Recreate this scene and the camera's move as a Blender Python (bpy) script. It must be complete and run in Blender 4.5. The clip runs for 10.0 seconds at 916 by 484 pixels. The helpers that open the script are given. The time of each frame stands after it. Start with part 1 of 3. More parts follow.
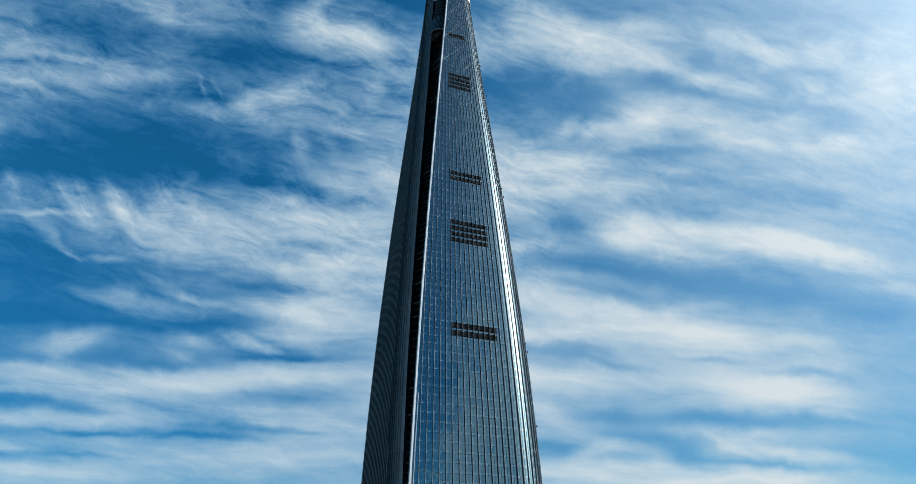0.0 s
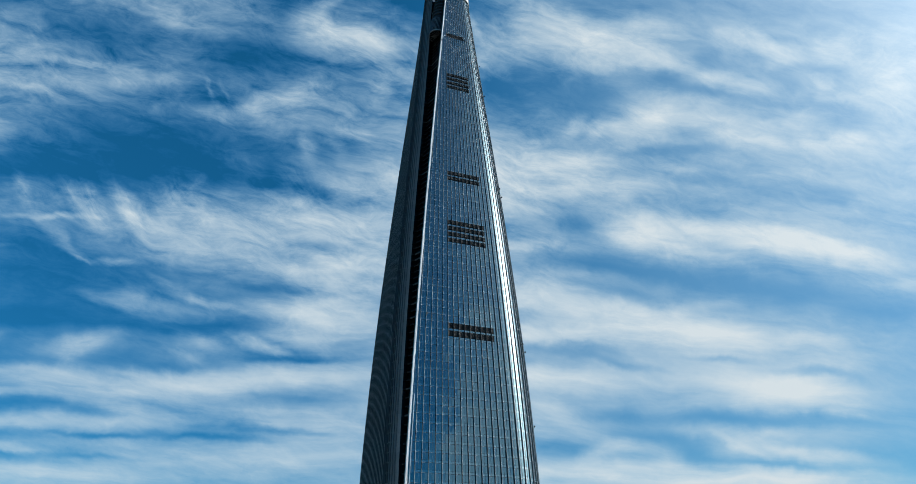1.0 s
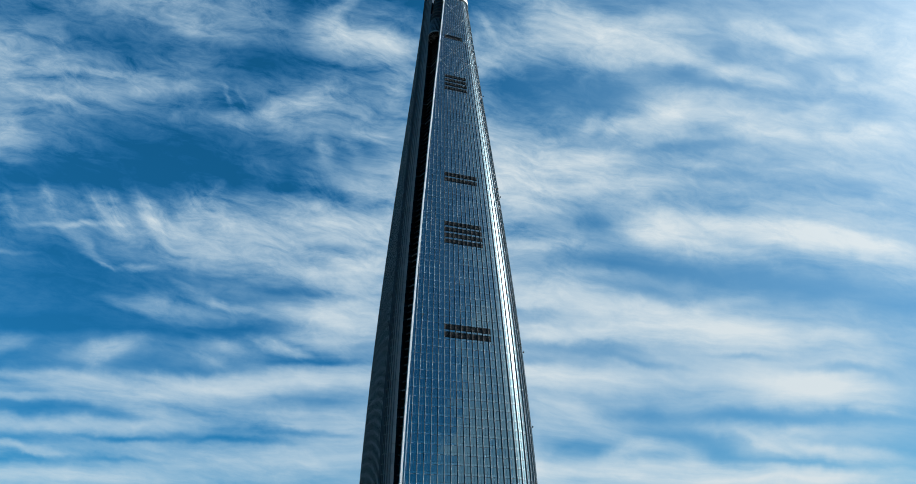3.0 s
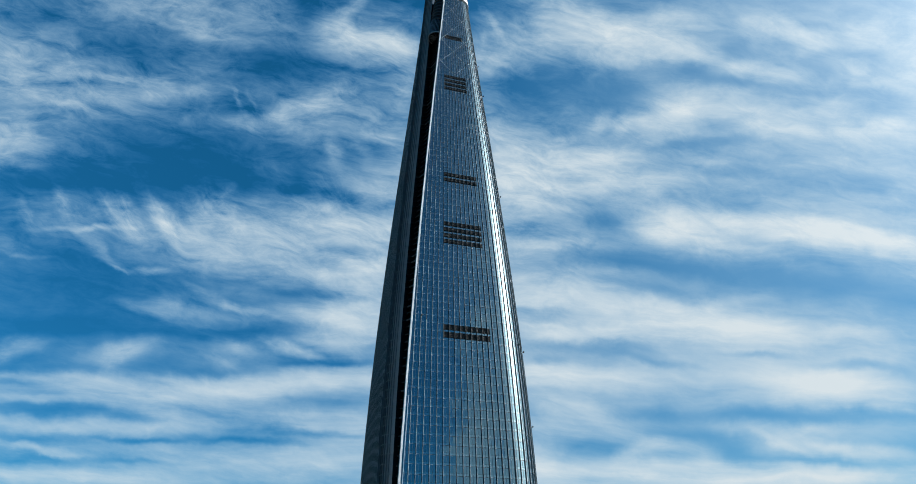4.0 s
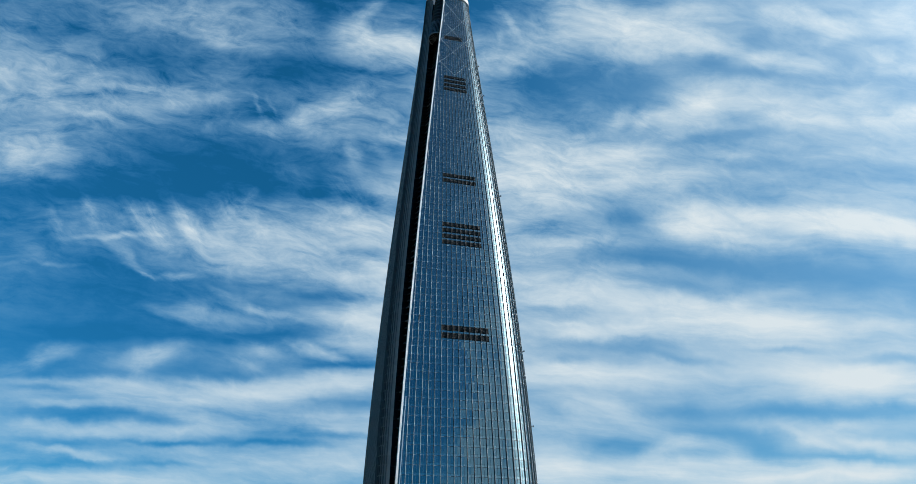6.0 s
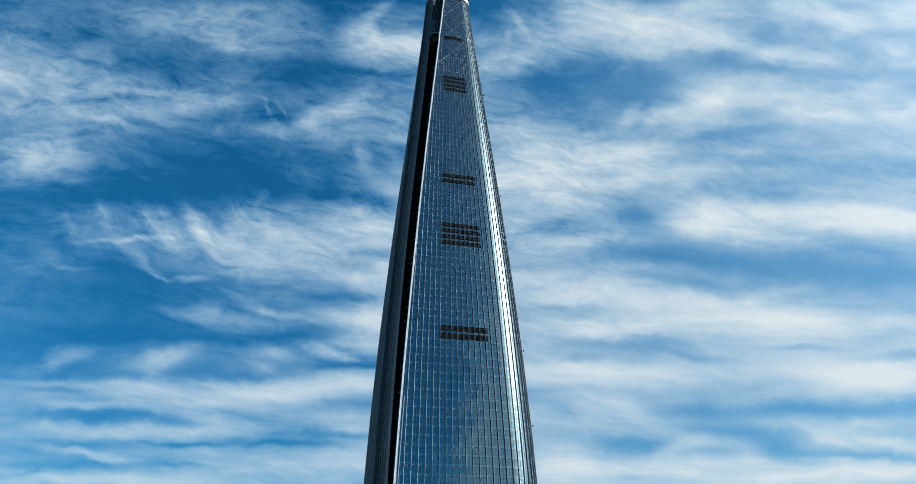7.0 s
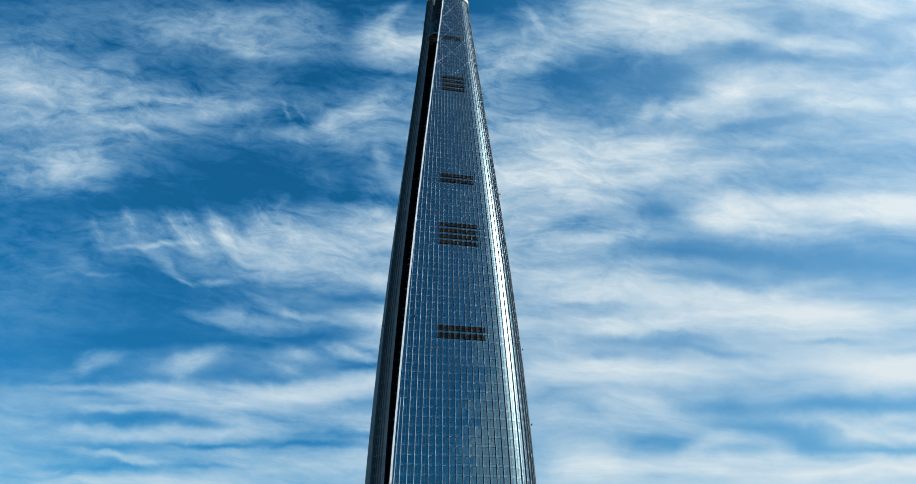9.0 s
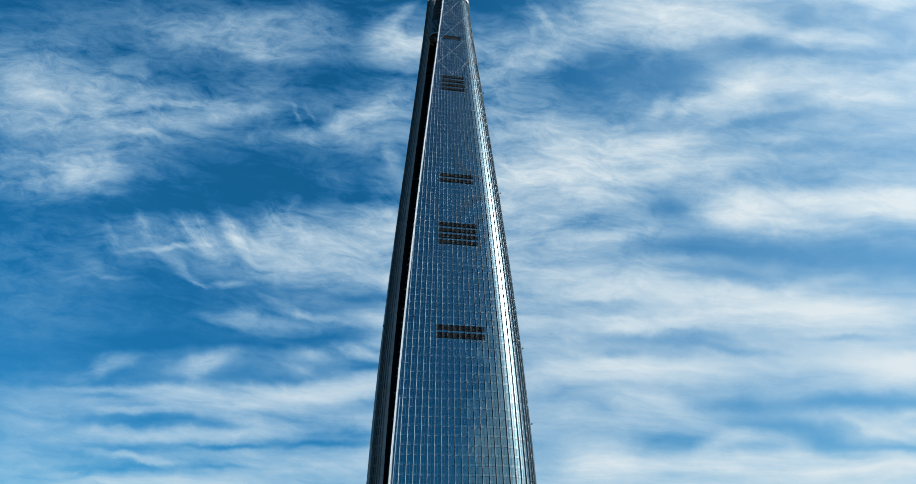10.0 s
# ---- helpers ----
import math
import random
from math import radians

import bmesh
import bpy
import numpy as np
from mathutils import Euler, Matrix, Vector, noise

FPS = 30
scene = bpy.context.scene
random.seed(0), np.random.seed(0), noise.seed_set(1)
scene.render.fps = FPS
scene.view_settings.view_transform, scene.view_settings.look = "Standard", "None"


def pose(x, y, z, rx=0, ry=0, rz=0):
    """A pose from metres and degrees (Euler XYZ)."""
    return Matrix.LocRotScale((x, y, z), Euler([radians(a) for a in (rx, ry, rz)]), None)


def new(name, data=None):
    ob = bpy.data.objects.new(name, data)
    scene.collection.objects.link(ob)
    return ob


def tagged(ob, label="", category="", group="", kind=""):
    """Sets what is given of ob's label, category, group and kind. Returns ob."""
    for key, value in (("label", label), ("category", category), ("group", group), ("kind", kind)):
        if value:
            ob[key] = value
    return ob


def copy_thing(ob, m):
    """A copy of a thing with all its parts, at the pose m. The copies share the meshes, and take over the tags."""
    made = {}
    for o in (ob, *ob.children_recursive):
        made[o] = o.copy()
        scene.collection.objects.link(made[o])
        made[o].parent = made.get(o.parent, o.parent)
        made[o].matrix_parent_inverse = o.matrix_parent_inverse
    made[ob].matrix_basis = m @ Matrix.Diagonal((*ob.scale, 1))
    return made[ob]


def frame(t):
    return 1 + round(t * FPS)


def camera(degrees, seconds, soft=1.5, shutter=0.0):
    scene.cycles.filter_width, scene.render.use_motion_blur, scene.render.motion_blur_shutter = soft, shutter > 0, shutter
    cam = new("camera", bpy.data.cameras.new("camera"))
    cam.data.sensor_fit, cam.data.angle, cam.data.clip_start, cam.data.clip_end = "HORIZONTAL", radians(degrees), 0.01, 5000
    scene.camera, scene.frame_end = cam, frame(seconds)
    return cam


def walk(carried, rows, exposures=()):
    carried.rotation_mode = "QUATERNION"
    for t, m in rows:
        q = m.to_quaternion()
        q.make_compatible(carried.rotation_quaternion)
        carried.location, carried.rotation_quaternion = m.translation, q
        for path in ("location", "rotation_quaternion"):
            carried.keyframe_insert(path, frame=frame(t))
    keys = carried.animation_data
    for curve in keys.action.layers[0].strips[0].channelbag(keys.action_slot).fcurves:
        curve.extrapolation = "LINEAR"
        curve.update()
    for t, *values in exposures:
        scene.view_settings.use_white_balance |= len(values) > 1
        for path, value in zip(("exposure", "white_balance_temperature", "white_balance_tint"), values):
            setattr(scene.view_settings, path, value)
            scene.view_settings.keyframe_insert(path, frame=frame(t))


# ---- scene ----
# The camera flies round the tower on an arc of about 297 m, 110 m up, looking up at it.
cam = camera(74.0, 10.0, soft=0.85)
# seconds, x, y, z, degrees up, heading, roll
ROWS = [
    (0.0, -98.92, -280.04, 110.0, 31.806, -20.57, -0.846),
    (0.5, -96.52, -280.93, 109.99, 31.832, -20.189, -0.84),
    (1.0, -94.07, -281.82, 109.99, 31.856, -19.773, -0.833),
    (1.5, -91.58, -282.69, 109.98, 31.878, -19.325, -0.827),
    (2.0, -89.06, -283.55, 109.98, 31.899, -18.845, -0.821),
    (2.5, -86.49, -284.4, 109.97, 31.918, -18.339, -0.815),
    (3.0, -83.89, -285.23, 109.96, 31.935, -17.81, -0.808),
    (3.5, -81.25, -286.05, 109.96, 31.95, -17.262, -0.802),
    (4.0, -78.58, -286.85, 109.95, 31.963, -16.701, -0.796),
    (4.5, -75.88, -287.63, 109.94, 31.974, -16.131, -0.789),
    (5.0, -73.15, -288.39, 109.94, 31.982, -15.557, -0.783),
    (5.5, -70.4, -289.12, 109.93, 31.989, -14.982, -0.777),
    (6.0, -67.63, -289.84, 109.93, 31.992, -14.41, -0.77),
    (6.5, -64.83, -290.53, 109.92, 31.993, -13.842, -0.764),
    (7.0, -62.02, -291.2, 109.91, 31.992, -13.28, -0.758),
    (7.5, -59.18, -291.84, 109.91, 31.988, -12.723, -0.751),
    (8.0, -56.34, -292.45, 109.9, 31.981, -12.168, -0.745),
    (8.5, -53.49, -293.04, 109.9, 31.971, -11.61, -0.739),
    (9.0, -50.62, -293.6, 109.89, 31.958, -11.045, -0.733),
    (9.5, -47.75, -294.14, 109.88, 31.942, -10.461, -0.726),
    (10.0, -44.88, -294.64, 109.88, 31.923, -9.848, -0.72),
]
walk(cam, [(t, pose(x, y, z, 90 + up, 0, turn) @ pose(0, 0, 0, 0, 0, roll)) for t, x, y, z, up, turn, roll in ROWS],
     exposures=((0.0, -0.05), (5.0, 0.0), (10.0, 0.06)))

# ---- world, sun ----
SUN = Vector((0.792, -0.27, 0.547)).normalized()
lamp = bpy.data.lights.new("sun", "SUN")
lamp.energy, lamp.angle, lamp.color = 4.0, radians(0.53), (1.0, 0.95, 0.88)
sun = new("sun", lamp)
sun.matrix_world = Matrix.Translation((600, -300, 700)) @ SUN.to_track_quat("Z", "Y").to_matrix().to_4x4()

world = bpy.data.worlds.new("sky")
scene.world = world
world.use_nodes = True
wt = world.node_tree
wt.nodes.clear()


def link(tree, value, socket):
    """Feeds a socket with another node's socket or with a plain value."""
    if isinstance(value, bpy.types.NodeSocket):
        tree.links.new(value, socket)
    else:
        socket.default_value = value


def maths(tree, op, a, b=0.0, c=0.0, clamp=False):
    n = tree.nodes.new("ShaderNodeMath")
    n.operation, n.use_clamp = op, clamp
    for value, socket in zip((a, b, c), n.inputs):
        link(tree, value, socket)
    return n.outputs[0]


def vmath(tree, op, a, b=(0, 0, 0), out=0):
    n = tree.nodes.new("ShaderNodeVectorMath")
    n.operation = op
    link(tree, a, n.inputs[0])
    link(tree, b, n.inputs[1])
    return n.outputs[out]


def noise_at(tree, vector, scale, detail=3.0, rough=0.5, out=0, distort=0.0):
    n = tree.nodes.new("ShaderNodeTexNoise")
    link(tree, vector, n.inputs["Vector"])
    n.inputs["Scale"].default_value, n.inputs["Detail"].default_value = scale, detail
    n.inputs["Roughness"].default_value, n.inputs["Distortion"].default_value = rough, distort
    return n.outputs[out]


def stretch(tree, vector, scale, turn=0.0, shift=(0, 0, 0)):
    """Turns a vector by a slope in degrees, then scales its parts."""
    n = tree.nodes.new("ShaderNodeMapping")
    n.vector_type = "TEXTURE"
    link(tree, vector, n.inputs["Vector"])
    n.inputs["Scale"].default_value, n.inputs["Location"].default_value = [1 / v for v in scale], shift
    n.inputs["Rotation"].default_value = (0, 0, radians(turn))
    return n.outputs[0]


def ramp(tree, value, low, high, to_low=0.0, to_high=1.0, smooth=True):
    n = tree.nodes.new("ShaderNodeMapRange")
    n.interpolation_type = "SMOOTHSTEP" if smooth else "LINEAR"
    link(tree, value, n.inputs["Value"])
    for key, v in (("From Min", low), ("From Max", high), ("To Min", to_low), ("To Max", to_high)):
        link(tree, v, n.inputs[key])
    return n.outputs[0]


def mixed(tree, fac, a, b, kind="MIX"):
    n = tree.nodes.new("ShaderNodeMix")
    n.data_type, n.blend_type = "RGBA", kind
    link(tree, fac, n.inputs["Factor"])
    link(tree, a, n.inputs["A"])
    link(tree, b, n.inputs["B"])
    return n.outputs["Result"]


way = wt.nodes.new("ShaderNodeTexCoord").outputs["Generated"]
sky = wt.nodes.new("ShaderNodeTexSky")
sky.sky_type, sky.sun_disc = "NISHITA", False
sky.sun_elevation, sky.sun_rotation = math.asin(SUN.z), math.atan2(SUN.x, SUN.y)
sky.altitude, sky.air_density, sky.dust_density, sky.ozone_density = 100, 1.0, 0.6, 2.0

# The cirrus to the north lies on the plane that touches the sky behind the tower: a runs to the right, b upwards, in
# units of 55 degrees or so; each bank has a place, half length, half width, slope in degrees and density.
north = pose(0, 0, 0, 90 + 31.98, 0, -15.56) @ pose(0, 0, 0, 0, 0, -0.78)
right_way, up_way, mid_way = (tuple(north.to_3x3() @ Vector(v)) for v in ((1, 0, 0), (0, 1, 0), (0, 0, -1)))
ahead = maths(wt, "MAXIMUM", vmath(wt, "DOT_PRODUCT", way, mid_way, 1), 0.12)
plane = wt.nodes.new("ShaderNodeCombineXYZ")
link(wt, maths(wt, "DIVIDE", vmath(wt, "DOT_PRODUCT", way, right_way, 1), ahead), plane.inputs[0])
link(wt, maths(wt, "DIVIDE", vmath(wt, "DOT_PRODUCT", way, up_way, 1), ahead), plane.inputs[1])
plane = plane.outputs[0]


def warp(vector, scale, amount, detail):
    shift = vmath(wt, "SUBTRACT", noise_at(wt, vector, scale, detail, 0.55, out=1), (0.5, 0.5, 0.5))
    n = wt.nodes.new("ShaderNodeVectorMath")
    n.operation = "MULTIPLY_ADD"
    link(wt, shift, n.inputs[0])
    n.inputs[1].default_value = amount
    link(wt, vector, n.inputs[2])
    return n.outputs[0]


# the banks' outlines are torn a little; the fibres inside them curl more
torn = warp(warp(plane, 7.0, (0.05, 0.024, 0), 2), 22.0, (0.036, 0.02, 0), 6)
curled = warp(warp(plane, 3.0, (0.12, 0.05, 0), 2), 11.0, (0.04, 0.024, 0), 5)
clear, latest = {}, torn


def strew(family, rows):
    """Banks of cirrus of one family of fibres, in thousandths of the plane from its upper left corner: what they let through."""
    global latest
    field = bpy.data.node_groups.new(family, "ShaderNodeTree")
    field.interface.new_socket("Place", in_out="INPUT", socket_type="NodeSocketVector")
    field.interface.new_socket("Before", in_out="INPUT", socket_type="NodeSocketFloat")
    field.interface.new_socket("After", in_out="OUTPUT", socket_type="NodeSocketFloat")
    given, result = field.nodes.new("NodeGroupInput"), field.nodes.new("NodeGroupOutput")
    place, light = given.outputs[0], given.outputs[1]
    for k, (x, y, length, width, slope, dense) in enumerate(rows):
        if k % 6 == 5:
            # works through the banks a few at a time
            n = field.nodes.new("ShaderNodeVectorMath")
            n.operation = "MULTIPLY_ADD"
            link(field, light, n.inputs[0])
            n.inputs[1].default_value = (1e-7, 1e-7, 0)
            link(field, given.outputs[0], n.inputs[2])
            place = n.outputs[0]
        n = field.nodes.new("ShaderNodeMapping")
        n.vector_type = "TEXTURE"
        link(field, place, n.inputs["Vector"])
        n.inputs["Location"].default_value = ((x - 784) / 1040, (414 - y) / 1040, 0)
        n.inputs["Rotation"].default_value = (0, 0, radians(slope))
        n.inputs["Scale"].default_value = (length / 1040 * 1.75, width / 1040 * 2.0, 1)
        far = vmath(field, "LENGTH", n.outputs[0], out=1)
        light = maths(field, "MULTIPLY", light, ramp(field, far, 1.0, 0.0, 1.0, 1.0 - dense))
    link(field, light, result.inputs[0])
    n = wt.nodes.new("ShaderNodeGroup")
    n.node_tree = field
    after = wt.nodes.new("ShaderNodeVectorMath")
    after.operation = "MULTIPLY_ADD"
    link(wt, latest, after.inputs[0])
    after.inputs[1].default_value = (1e-7, 1e-7, 0)
    link(wt, torn, after.inputs[2])
    link(wt, after.outputs[0], n.inputs["Place"])
    link(wt, clear.get(family, 1.0), n.inputs["Before"])
    clear[family] = latest = n.outputs["After"]


# broad veils
strew("level", ((330, 100, 330, 140, -5, 0.14), (1480, 330, 420, 380, 0, 0.42), (980, 300, 150, 110, 0, 0.33), (560, 450, 160, 110, -4, 0.15),
                (250, 740, 520, 90, 0, 0.17), (930, 620, 80, 220, 0, 0.3), (1150, 700, 420, 170, 0, 0.39), (770, 560, 140, 280, 0, 0.5), (780, 200, 90, 110, 0, 0.25), (770, 385, 125, 80, 0, 0.42), (800, 110, 60, 34, 0, 0.35), (300, 900, 900, 60, 0, 0.49), (1300, 880, 600, 50, 0, 0.78)))
strew("level", ((-90, 90, 150, 60, -4, 0.36), (-40, 450, 250, 120, 0, 0.12), (20, 60, 280, 90, -4, 0.14), (-110, 690, 140, 60, 0, 0.27), (-110, 790, 160, 34, 0, 0.32), (-60, 150, 120, 30, -6, 0.21), (450, 420, 170, 70, -8, 0.22), (300, 395, 130, 40, -8, 0.15),
                (140, 160, 200, 60, -6, 0.17), (560, 200, 130, 55, 5, 0.14), (640, 80, 110, 60, -10, 0.21), (1050, 70, 190, 60, -8, 0.35), (1010, 520, 200, 60, 0, 0.37), (430, 610, 160, 40, -8, 0.16), (220, 615, 110, 34, 0, 0.16), (330, 530, 130, 30, -8, 0.17)))
# west of the tower, from the top down
strew("mottled", ((300, 18, 70, 26, -15, 0.27), (360, 50, 60, 24, -25, 0.24), (440, 22, 70, 26, -10, 0.29), (210, 15, 60, 22, -10, 0.17), (440, 219, 34, 12, -5, 0.31),
                  (495, 207, 20, 8, 10, 0.26), (565, 180, 60, 26, 22, 0.31), (565, 192, 26, 18, 25, 0.26), (530, 226, 60, 15, -10, 0.15), (640, 205, 55, 34, -5, 0.17), (55, 100, 34, 15, 25, 0.19)))
strew("level", ((185, 141, 72, 7, -5, 0.34), (275, 156, 55, 14, -3, 0.36), (355, 160, 55, 9, 0, 0.21), (95, 160, 120, 36, -8, 0.2), (15, 240, 75, 30, -3, 0.38),
                (-60, 245, 120, 40, -4, 0.42), (110, 246, 100, 26, -10, 0.24), (390, 115, 60, 12, -5, 0.14), (400, 65, 80, 12, -8, 0.1), (680, 25, 50, 12, -5, 0.19), (60, 285, 70, 8, -6, 0.15)))
strew("slanting", ((125, 184, 52, 8, -17, 0.32), (640, 76, 72, 28, -22, 0.59), (690, 72, 40, 18, -30, 0.3), (665, 108, 34, 9, 8, 0.3), (600, 58, 44, 18, 8, 0.24),
                   (668, 238, 36, 8, -4, 0.31), (632, 260, 22, 8, -35, 0.27), (640, 320, 60, 14, -30, 0.22), (665, 298, 30, 8, -30, 0.15)))
strew("rising", ((610, 26, 50, 9, 42, 0.26), (705, 150, 34, 18, 60, 0.3), (520, 190, 40, 12, 30, 0.17), (405, 332, 18, 7, 55, 0.18)))
strew("hanging", ((150, 100, 30, 10, -80, 0.19), (430, 180, 24, 5, -75, 0.22), (455, 175, 24, 4, -65, 0.12), (590, 258, 26, 11, -70, 0.17), (150, 375, 85, 32, -5, 0.15),
                  (130, 352, 26, 7, -75, 0.19), (75, 375, 30, 9, -60, 0.16), (246, 385, 38, 15, -62, 0.46), (302, 385, 46, 15, -55, 0.49), (214, 372, 34, 8, -60, 0.25), (375, 366, 44, 24, -50, 0.27)))
strew("hanging", ((418, 372, 54, 24, -50, 0.24), (440, 385, 46, 16, -45, 0.3), (490, 305, 34, 20, -50, 0.11), (575, 315, 36, 20, -50, 0.16), (540, 352, 26, 9, -42, 0.22),
                  (25, 425, 30, 16, 0, 0.12), (350, 395, 60, 14, -30, 0.16)))
strew("slanting", ((420, 598, 38, 12, -26, 0.34), (402, 620, 48, 11, -34, 0.24), (332, 408, 44, 8, -22, 0.3), (192, 428, 54, 8, -42, 0.22), (225, 463, 16, 3, -36, 0.3), (560, 385, 92, 28, -8, 0.36), (600, 374, 56, 15, -26, 0.33),
                   (640, 385, 52, 28, -15, 0.3), (560, 475, 72, 14, -16, 0.32), (520, 455, 62, 12, -20, 0.21), (290, 536, 52, 8, -18, 0.34), (400, 515, 52, 7, -25, 0.31), (445, 532, 74, 7, -14, 0.42), (450, 551, 60, 9, -15, 0.19)))
strew("level", ((180, 395, 80, 4, 0, 0.28), (300, 414, 75, 8, -8, 0.19), (282, 470, 34, 5, -2, 0.34), (300, 450, 85, 20, -5, 0.15), (50, 443, 60, 3, 2, 0.15),
                (470, 420, 112, 28, -8, 0.31), (635, 460, 80, 26, -5, 0.55), (430, 456, 82, 14, -10, 0.21), (640, 522, 64, 38, 0, 0.63), (565, 545, 84, 13, -5, 0.47), (372, 540, 42, 13, -12, 0.31), (355, 442, 70, 16, -5, 0.13)))
strew("mottled", ((320, 527, 32, 13, -10, 0.34), (62, 600, 42, 14, 10, 0.31), (36, 613, 22, 10, 0, 0.2), (0, 626, 32, 9, 0, 0.16), (235, 601, 54, 13, 13, 0.38), (213, 630, 24, 12, 42, 0.3)))
strew("level", ((320, 675, 175, 22, -4, 0.64), (180, 650, 48, 11, -5, 0.41), (70, 683, 95, 7, -2, 0.38), (60, 645, 110, 6, -1, 0.25), (50, 668, 64, 6, 0, 0.2),
                (130, 733, 175, 12, -1, 0.46), (40, 721, 42, 9, 0, 0.2), (330, 720, 124, 20, -4, 0.41), (230, 772, 180, 15, 0, 0.34), (200, 815, 320, 20, 0, 0.49)))
strew("level", ((600, 738, 110, 30, -2, 0.32), (590, 586, 64, 20, -8, 0.59), (620, 552, 80, 36, 0, 0.47), (560, 652, 132, 20, 4, 0.66), (400, 668, 150, 20, -2, 0.33), (520, 722, 134, 14, -3, 0.49),
                (570, 790, 124, 38, 0, 0.41), (400, 790, 124, 16, 0, 0.33), (460, 600, 54, 13, -5, 0.2)))
strew("slanting", ((522, 600, 48, 9, -20, 0.51), (150, 664, 64, 13, -20, 0.28), (100, 772, 104, 7, -9, 0.34)))
# east of it
strew("mottled", ((860, 80, 42, 60, -20, 0.26), (950, 70, 64, 22, 10, 0.4), (1330, 40, 46, 16, -5, 0.6), (1510, 42, 54, 20, 8, 0.5), (1405, 70, 24, 10, 0, 0.3),
                  (870, 112, 52, 14, 0, 0.22), (920, 118, 10, 12, 40, 0.22), (1290, 110, 44, 10, 10, 0.42), (1400, 735, 62, 13, 8, 0.56), (1130, 765, 54, 12, 15, 0.56), (1640, 90, 90, 80, 0, 0.5)))
strew("slanting", ((1000, 30, 92, 28, -25, 0.55), (1080, 62, 112, 22, -10, 0.62), (1215, 86, 58, 14, -28, 0.55), (1480, 110, 40, 12, -25, 0.5), (1175, 176, 56, 22, 18, 0.66),
                   (1360, 755, 44, 6, -25, 0.56), (1390, 45, 54, 14, -12, 0.5), (1000, 700, 92, 22, -10, 0.44)))
strew("hanging", ((855, 36, 26, 6, -65, 0.3), (838, 66, 20, 5, -70, 0.18)))
strew("rising", ((1020, 130, 34, 5, 30, 0.3), (972, 150, 38, 3, 16, 0.24), (1046, 205, 28, 11, 50, 0.34), (1086, 210, 26, 12, 42, 0.4), (972, 240, 32, 8, 22, 0.3),
                 (1380, 190, 92, 14, 14, 0.4), (1230, 160, 70, 14, 5, 0.4), (985, 182, 34, 5, 30, 0.12)))
strew("level", ((1160, 76, 84, 14, -14, 0.6), (1050, 95, 104, 11, 0, 0.35), (1150, 25, 84, 18, 0, 0.35), (1360, 120, 54, 13, -5, 0.42), (1545, 135, 50, 9, -8, 0.6),
                (880, 230, 72, 18, -5, 0.3), (900, 275, 84, 24, 0, 0.5), (1050, 268, 124, 18, 8, 0.55), (1150, 212, 64, 18, 0, 0.4), (1280, 188, 84, 18, -5, 0.36), (1400, 216, 104, 14, 0, 0.42), (1545, 210, 60, 13, -5, 0.55)))
strew("level", ((1480, 236, 84, 14, 0, 0.3), (1230, 270, 64, 13, 0, 0.3), (900, 320, 84, 28, -5, 0.66), (1060, 312, 104, 20, 5, 0.61), (1172, 372, 74, 32, -5, 0.92),
                (1300, 376, 134, 18, -3, 0.85), (1440, 396, 104, 20, -6, 0.9), (1560, 414, 74, 17, -8, 0.85), (1240, 412, 124, 13, -8, 0.5), (970, 415, 74, 9, 0, 0.44), (1310, 503, 48, 8, 10, 0.34), (950, 490, 114, 18, 0, 0.55)))
strew("level", ((1050, 520, 154, 17, -6, 0.62), (1250, 546, 144, 22, -5, 0.84), (1050, 565, 174, 13, 0, 0.74), (1010, 645, 164, 18, -3, 0.68), (1300, 570, 114, 22, -3, 0.67),
                (1420, 656, 154, 27, -5, 0.95), (1545, 600, 64, 13, 0, 0.45), (1500, 570, 64, 13, 0, 0.45), (1490, 770, 124, 12, -5, 0.78), (1400, 810, 220, 14, 0, 0.9), (1150, 796, 154, 13, 0, 0.78), (930, 790, 74, 30, 0, 0.68)))
strew("level", ((1215, 696, 34, 9, 0, 0.39), (1640, 460, 90, 14, -6, 0.3)))

passing = None
for value in clear.values():
    passing = value if passing is None else maths(wt, "MULTIPLY", passing, value)
full = maths(wt, "SUBTRACT", 1.0, passing)
clear["gap"] = full
# gaps where the blue shows
strew("gap", ((480, 318, 130, 22, -4, 0.6), (540, 22, 40, 26, -30, 0.7), (500, 112, 120, 22, -4, 0.75), (240, 88, 100, 26, -8, 0.7), (60, 45, 90, 18, 0, 0.4), (310, 265, 170, 36, -3, 0.7), (200, 318, 190, 18, -3, 0.75),
              (625, 428, 64, 8, -3, 0.35), (560, 506, 76, 6, -3, 0.45), (480, 495, 62, 7, -18, 0.3), (430, 571, 112, 10, 0, 0.7), (110, 704, 116, 8, -2, 0.5), (250, 712, 62, 8, -8, 0.5), (285, 628, 54, 13, 5, 0.4)))
strew("gap", ((270, 753, 92, 4, -3, 0.7), (40, 790, 120, 6, 0, 0.5), (580, 622, 76, 5, 2, 0.7), (570, 690, 84, 5, 0, 0.2), (440, 757, 76, 5, -4, 0.65), (560, 747, 84, 5, -3, 0.45),
              (180, 500, 190, 40, -3, 0.35), (130, 565, 200, 18, 0, 0.7), (380, 640, 80, 8, 0, 0.5), (230, 790, 120, 4, -2, 0.3)))
